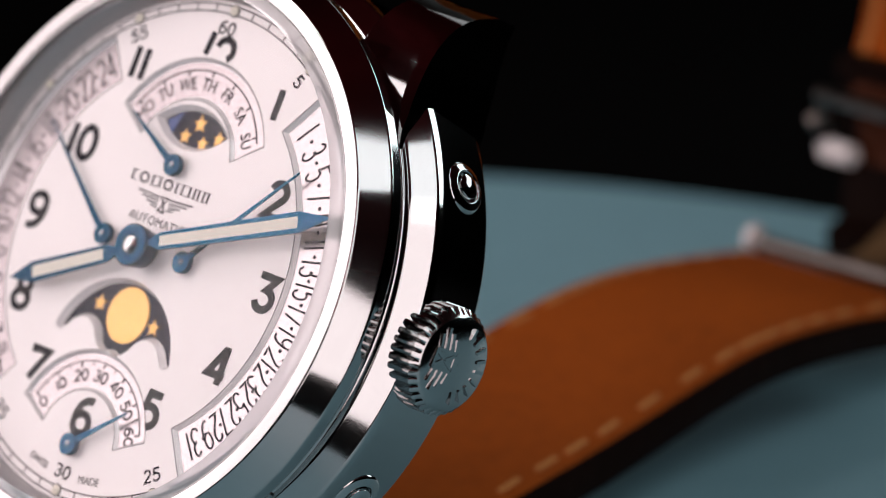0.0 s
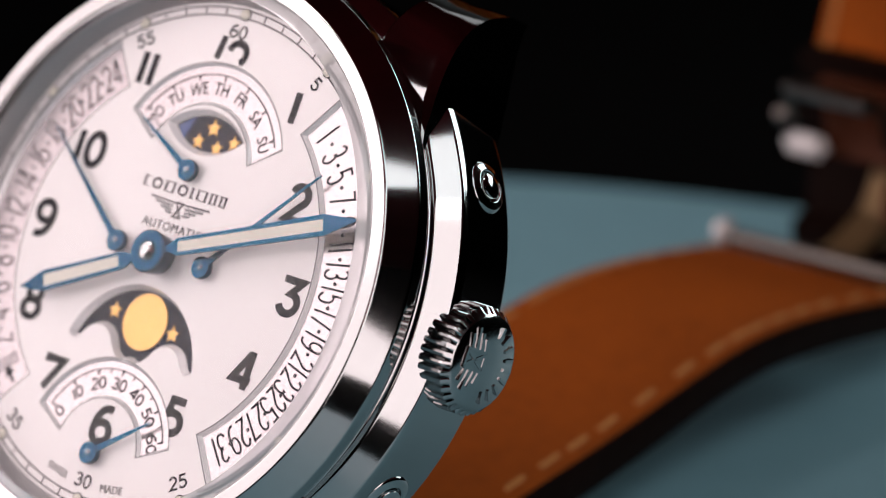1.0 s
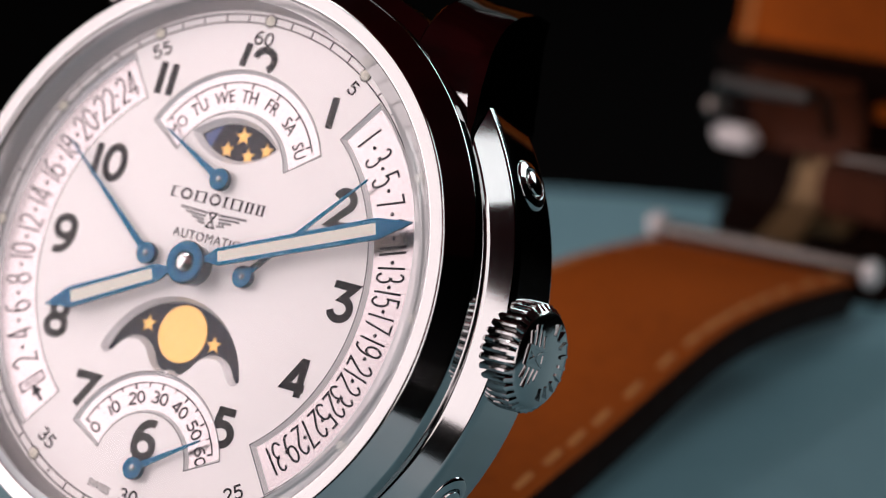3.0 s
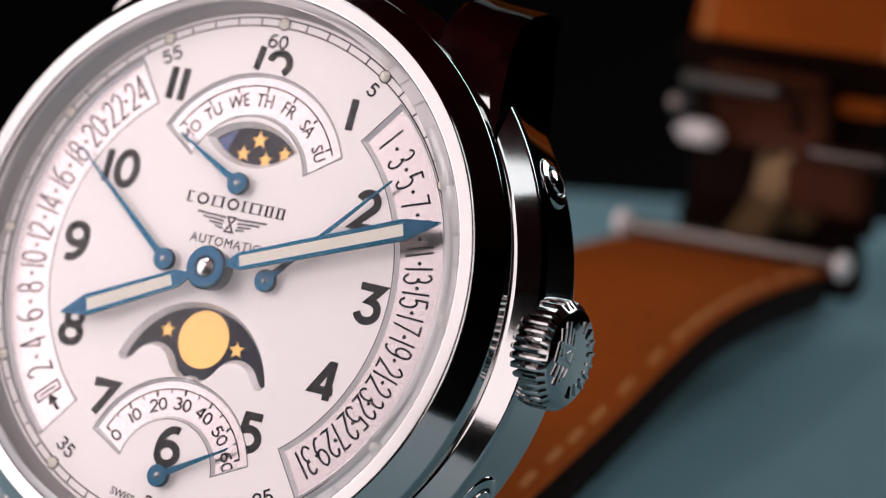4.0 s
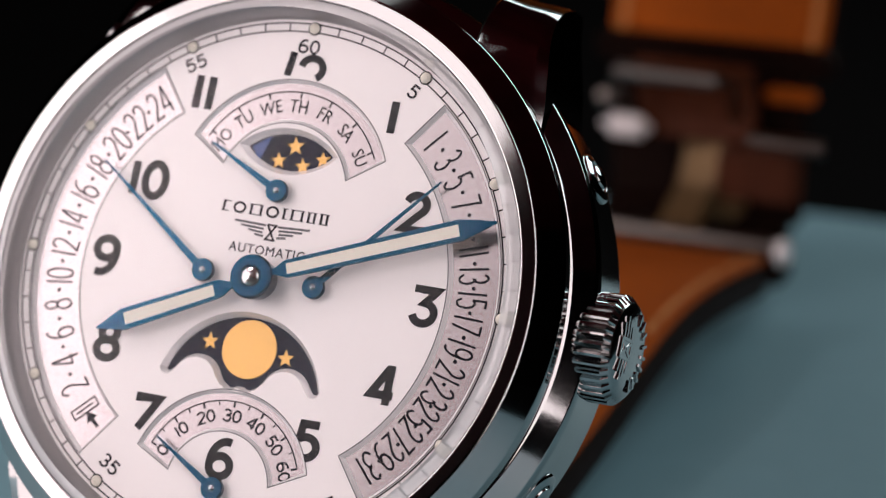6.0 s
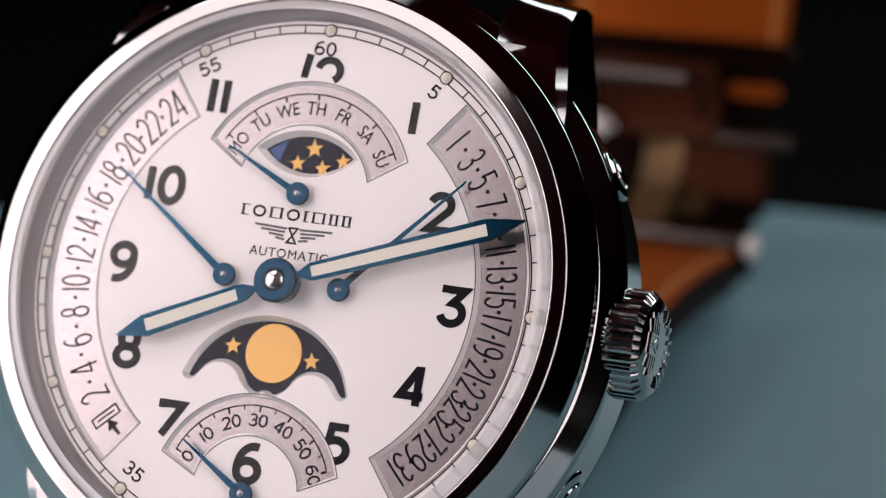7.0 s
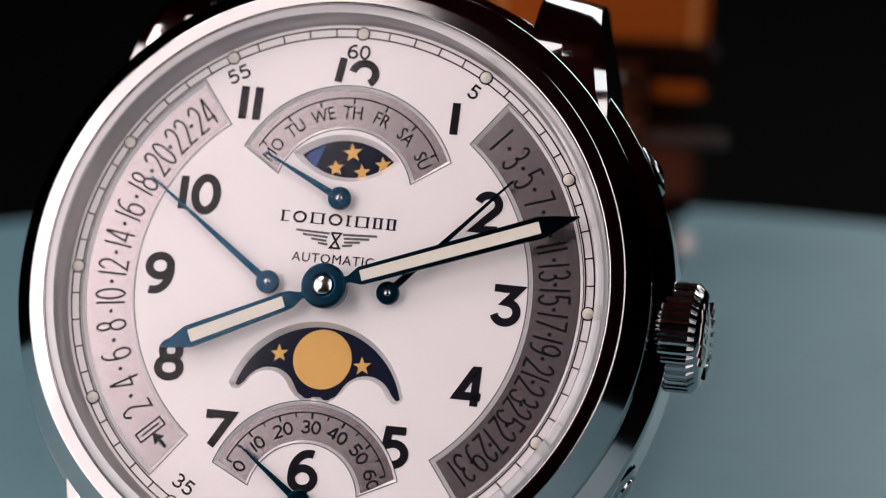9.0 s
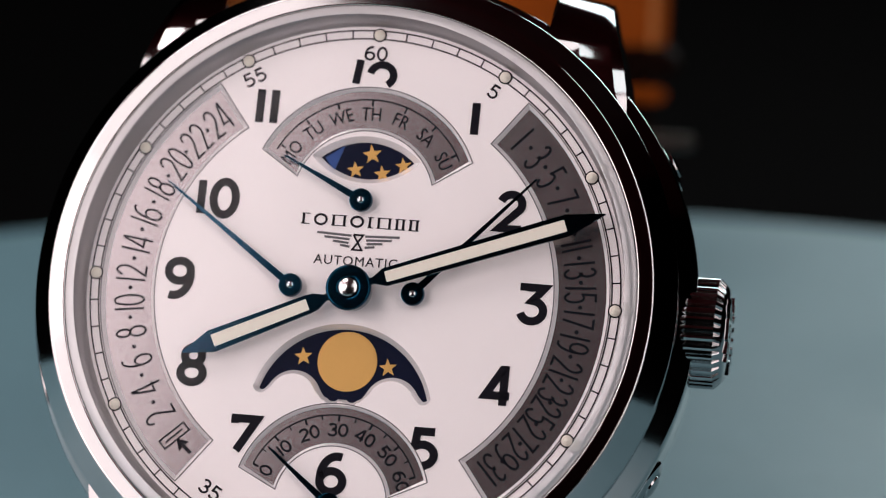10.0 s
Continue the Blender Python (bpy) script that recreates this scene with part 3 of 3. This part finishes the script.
            figures(bm, str(5 * i), q * c, SEC["cy"] + q * s, 0.088, 0.052, 0.013, turn=a - 90, gap=0.2, z=z, h=0.003)
            part("seconds_figure", bm, INK, sec_win, smooth=False)


def arc_line(cx, cy, r, a0, a1, w, z):
    bm = bmesh.new()
    ribbon(bm, arc(cx, cy, r, r, a0, a1, 40), w, z, 0.003)
    return bm


window_print()
# sky figures
part("moon_disc", disc(0.197, -0.05, -0.042, 0.008, -0.455, 64, 0.003), GOLD, night, "pale gold full moon")
for x, y in ((-0.285, -0.442), (0.278, -0.475)):
    part("gold_star", star(x, y, 0.062, -0.05, -0.044, 8), GOLD, night, smooth=False)
for x, y, k in ((0.025, 0.925, 0.066), (-0.075, 0.815, 0.058), (0.105, 0.800, 0.058), (0.240, 0.862, 0.056)):
    part("gold_star", star(x, y, k, -0.045, -0.040, 10), GOLD, sky, smooth=False)
part("blue_patch", prism([(-0.285, 0.885), (-0.16, 0.972), (-0.215, 0.80)], -0.045, -0.042), SKY_BLUE, sky, "bright blue corner of the sky", smooth=False)

# ---- hands ----


def main_hand(name, angle, length, body0, body1, half, z, label):
    """A sword-shaped hand with a cream inlay, pointing along +x before its turn."""
    t = pose(0, 0, 0, 0, 0, angle)
    out = [(0.0, 0.03), (0.17, 0.022), (0.235, 0.055), (body0, half), (body1, half + 0.012), (length, 0.004), (length, -0.004), (body1, -half - 0.012), (body0, -half), (0.235, -0.055), (0.17, -0.022), (0.0, -0.03)]
    inl = [(body0, half - 0.024), (body1 - 0.01, half - 0.020), (body1 - 0.01, 0.020 - half), (body0, 0.024 - half)]
    bm = prism(out, z, z + 0.018, holes=[inl])
    bmesh.ops.transform(bm, matrix=t, verts=bm.verts)
    h = part(name, bm, BLUED, watch, label, smooth=False)
    bm = prism(inl, z + 0.002, z + 0.017)
    bmesh.ops.transform(bm, matrix=t, verts=bm.verts)
    part("inlay", bm, LUME, h, "cream luminous inlay", smooth=False)
    return h


hour_hand = main_hand("hour_hand", 205.4, 1.165, 0.29, 0.965, 0.062, 0.095, "blued steel hour hand with cream inlay")
minute_hand = main_hand("minute_hand", 20.3, 1.725, 0.25, 1.47, 0.060, 0.128, "blued steel minute hand with cream inlay")
part("hand_boss", lathe(rounded([(0.06, 0.02), (0.135, 0.02), (0.145, 0.10), (0.15, 0.15), (0.14, 0.165), (0.075, 0.165), (0.06, 0.15)], 0.008), 64), BLUED, minute_hand, "round blued hub")
part("hand_pin", lathe([(0.062, 0.02), (0.060, 0.168), (0.04, 0.18), (0.001, 0.184)], 40, False), STEEL_SATIN, minute_hand, "polished centre pin")


def small_hand(name, x, y, angle, length, label):
    """A slim blued pointer; its turn is the object's own, so that it can run."""
    out = [(0.03, 0.024), (length, 0.006), (length, -0.006), (0.03, -0.024)]
    bm = prism(out, 0.044, 0.054)
    h = part(name, bm, BLUED, watch, label, smooth=False)
    h.matrix_basis = pose(x * CM, y * CM, 0, 0, 0, angle)
    part("hub", lathe(rounded([(0.022, 0.006), (0.070, 0.006), (0.078, 0.03), (0.075, 0.062), (0.022, 0.062)], 0.006), 40), BLUED, h)
    part("pin", lathe([(0.0225, 0.006), (0.022, 0.062), (0.014, 0.068), (0.001, 0.069)], 24, False), STEEL, h)
    return h


def heading(x0, y0, x1, y1):
    return math.degrees(math.atan2(y1 - y0, x1 - x0)), math.hypot(x1 - x0, y1 - y0)


a, l = heading(-0.405, 0.006, -1.297, 0.640)
small_hand("hours_pointer", -0.405, 0.006, a, l, "slim blued pointer of the hours track")
a, l = heading(0.405, 0.006, 1.14, 0.815)
small_hand("date_pointer", 0.405, 0.006, a, l, "slim blued pointer of the date track")
a, l = heading(0.0, 0.600, -0.54, 0.865)
small_hand("day_pointer", 0.0, 0.600, a, l, "slim blued pointer of the weekday track")
seconds = small_hand("seconds_pointer", 0.0, -1.400, 39, 0.545, "slim blued running seconds pointer")

# ---- strap; built in the plate's frame and hung on the watch ----
STRAP = WATCH.inverted()


def sweep(path, half, thick, shift=0.0):
    """A band along path (y, z from the dial's centre): half width and thickness at each point."""
    bm = bmesh.new()
    rings, n = [], len(path)
    for i, (y, z) in enumerate(path):
        a, b = Vector(path[max(i - 1, 0)]), Vector(path[min(i + 1, n - 1)])
        d = (b - a).normalized()
        nrm = Vector((-d.y, d.x))
        h, k = (v(i / (n - 1)) if callable(v) else v for v in (half, thick))
        p = Vector((y, z)) + nrm * shift
        ring = []
        for x, o in ((-h, 0), (-h + 0.03, k / 2), (h - 0.03, k / 2), (h, 0), (h - 0.03, -k / 2), (-h + 0.03, -k / 2)):
            q = p + nrm * o
            ring.append(bm.verts.new((x, q.x, q.y + BASE)))
        rings.append(ring)
    for p, q in zip(rings, rings[1:]):
        for i in range(6):
            j = (i + 1) % 6
            bm.faces.new((p[i], p[j], q[j], q[i]))
    bm.faces.new(rings[0])
    bm.faces.new(rings[-1])
    return bm


def smooth_path(pts, n=40):
    """A soft curve through points."""
    out = []
    for i in range(len(pts) - 1):
        p0, p1, p2, p3 = (Vector(pts[min(max(i + k, 0), len(pts) - 1)]) for k in (-1, 0, 1, 2))
        for j in range(n // (len(pts) - 1)):
            t = j / (n // (len(pts) - 1))
            out.append(tuple(0.5 * (2 * p1 + (p2 - p0) * t + (2 * p0 - 5 * p1 + 4 * p2 - p3) * t * t + (3 * p1 - p0 - 3 * p2 + p3) * t ** 3)))
    return out + [tuple(pts[-1])]


def hang(ob):
    ob.matrix_basis = STRAP
    return ob


LOWER = smooth_path([(-0.45, -2.35), (0.4, -2.56), (1.5, -2.45), (2.8, -2.29), (3.75, -2.17), (5.0, -1.97), (5.75, -1.93), (6.6, -2.0), (7.7, -2.17)], 64)
UPPER = smooth_path([(1.70, 1.75), (2.9, 2.25), (4.6, 2.35), (6.4, 1.95), (7.9, 1.35), (8.95, 0.65), (9.36, 0.05), (9.28, -0.45), (9.08, -0.85)], 64)


def strap():
    for name, path, side, label in (("lower_strap", LOWER, 1, "dark leather strap half with tan lining"), ("upper_strap", UPPER, -1, "dark leather strap half with tan lining, curling behind the case")):
        s = hang(part(name, sweep(path, lambda u: 1.07 - 0.04 * u, lambda u: 0.36 - 0.10 * u, -0.145 * side), LEATHER, watch, label))
        lin = part("lining", sweep(path, lambda u: 1.055 - 0.04 * u, 0.05, 0.062 * side - 0.03 * side), LINING, s, "tan calf lining")
        for e in (-1, 1):
            for i in range(2, len(path) - 2, 3):
                y, z = path[i]
                d = Vector((path[i + 1][0] - path[i - 1][0], path[i + 1][1] - path[i - 1][1])).normalized()
                nrm = Vector((-d.y, d.x)) * (0.060 * side)
                bm = bmesh.new()
                bmesh.ops.create_cube(bm, size=1, matrix=pose(e * 0.90, y + nrm.x, z + nrm.y + BASE, math.degrees(math.atan2(d.y, d.x)), 0, e * 4) @ Matrix.Diagonal((0.055, 0.24, 0.035, 1)))
                bmesh.ops.bevel(bm, geom=bm.edges[:], offset=0.012, segments=1, affect="EDGES")
                part("stitch", bm, THREAD, s, smooth=False)


strap()


def box(cx, cy, cz, sx, sy, sz, rx=0, bevel=0.03):
    bm = bmesh.new()
    bmesh.ops.create_cube(bm, size=1, matrix=pose(cx, cy, cz + BASE, rx) @ Matrix.Diagonal((sx, sy, sz, 1)))
    bmesh.ops.bevel(bm, geom=bm.edges[:], offset=bevel, segments=2, affect="EDGES")
    return bm


def rod_bm(x0, x1, y, z, r):
    bm = bmesh.new()
    bmesh.ops.create_cone(bm, cap_ends=True, segments=24, radius1=r, radius2=r, depth=x1 - x0, matrix=pose((x0 + x1) / 2, y, z + BASE, 0, 90, 0))
    bmesh.ops.bevel(bm, geom=[e for e in bm.edges if e.calc_face_angle(0) > 1], offset=r * 0.3, segments=2, affect="EDGES")
    return bm


def clasp():
    """Folding clasp behind the watch."""
    c = hang(part("folding_clasp", rod_bm(-0.95, 1.04, 7.83, -2.07, 0.085), CLASP, watch, "steel folding clasp joining the strap ends"))
    for x, z in ((-1.01, -2.04), (1.10, -2.10)):
        part("pin_end", rod_bm(x - 0.06, x + 0.06, 7.83, z, 0.12), GLINT_STEEL, c, "polished round pin end")
    part("hinge_plate", sweep(smooth_path([(7.9, -2.15), (8.35, -2.05), (8.75, -1.85), (8.95, -1.5)], 20), 0.20, 0.09), HINGE, c)
    part("hinge_block", box(0.08, 8.78, -2.08, 0.72, 0.24, 0.22, 12, 0.06), HINGE, c, "steel hinge block, tinted for the tan lining it reflects")
    part("hinge_post", box(-0.08, 8.92, -1.58, 0.20, 0.16, 0.40, 8, 0.06), HINGE, c)
    # polished button whose bright reflection is painted as a pale surface
    part("release_button", box(-0.58, 8.42, -1.30, 0.46, 0.22, 0.24, 20, 0.09), GLINT_STEEL, c, "release button, its highlight put into a pale colour")
    part("button_pin", rod_bm(-0.80, -0.66, 8.30, -1.02, 0.09), CLASP, c)
    # upper bar of the buckle, a little askew, and its sides
    bar = rod_bm(-0.59, 0.59, 0, 0, 0.075)
    bmesh.ops.transform(bar, matrix=pose(0.02, 7.85, BASE - 0.625) @ pose(0, 0, 0, 0, -5.4, -19.5) @ pose(0, 0, -BASE), verts=bar.verts)
    part("buckle_bar", bar, CLASP, c, "steel buckle bar")
    part("buckle_side", box(-0.56, 8.20, -0.86, 0.10, 0.14, 0.42, 25), CLASP, c)
    part("buckle_side", box(0.62, 7.82, -0.78, 0.10, 0.14, 0.42, 20), CLASP, c)
    # lining of the strap end, coloured dark brown in place of shade
    part("strap_end", sweep(smooth_path([(8.55, -0.72), (8.66, -0.95), (8.70, -1.2), (8.66, -1.42)], 16), 0.56, 0.12), BROWN, c, "strap end lining under the buckle, shade painted as brown")
    tail = part("strap_tail", sweep(smooth_path([(8.95, -0.78), (8.98, -1.1), (9.0, -1.6), (8.95, -2.2)], 24), 0.92, 0.12), LEATHER, c, "dark leather strap tail tucked into the clasp")
    part("tail_lining", box(0.82, 8.82, -0.98, 0.50, 0.10, 0.15, -40, 0.04), LINING, tail, "tan lining turned up at the strap tail")
    part("keeper", box(0.02, 9.12, -0.74, 2.24, 0.34, 0.26, 6, 0.06), LEATHER, c, "dark leather keeper loop")
    part("lower_keeper", box(0.72, 8.30, -1.58, 0.78, 0.16, 0.46, -6, 0.06), BROWN, c, "brown leather loop of the lower strap")
    part("keeper_rod", rod_bm(0.72, 1.42, 7.95, -1.16, 0.07), CLASP, c)
    part("under_fold", box(-0.05, 8.86, -2.42, 1.75, 0.3, 0.7, 8, 0.06), LEATHER, c, "dark leather fold under the clasp")


clasp()


def motions():
    """The seconds pointer creeps to sixty, springs back to nought and starts again."""
    rows = []
    for t, a in ((0.0, 39.0), (1.0, 36.95), (2.0, 34.9), (3.0, 32.85), (4.0, 30.8), (5.0, 28.7), (5.4, 27.9), (5.433, 88.0), (5.467, 151.0), (6.0, 150.0), (7.0, 147.9), (8.0, 145.8), (9.0, 143.8), (10.0, 141.7)):
        rows.append((t, pose(0, -1.400 * CM, 0, 0, 0, a)))
    walk(seconds, rows)


motions()
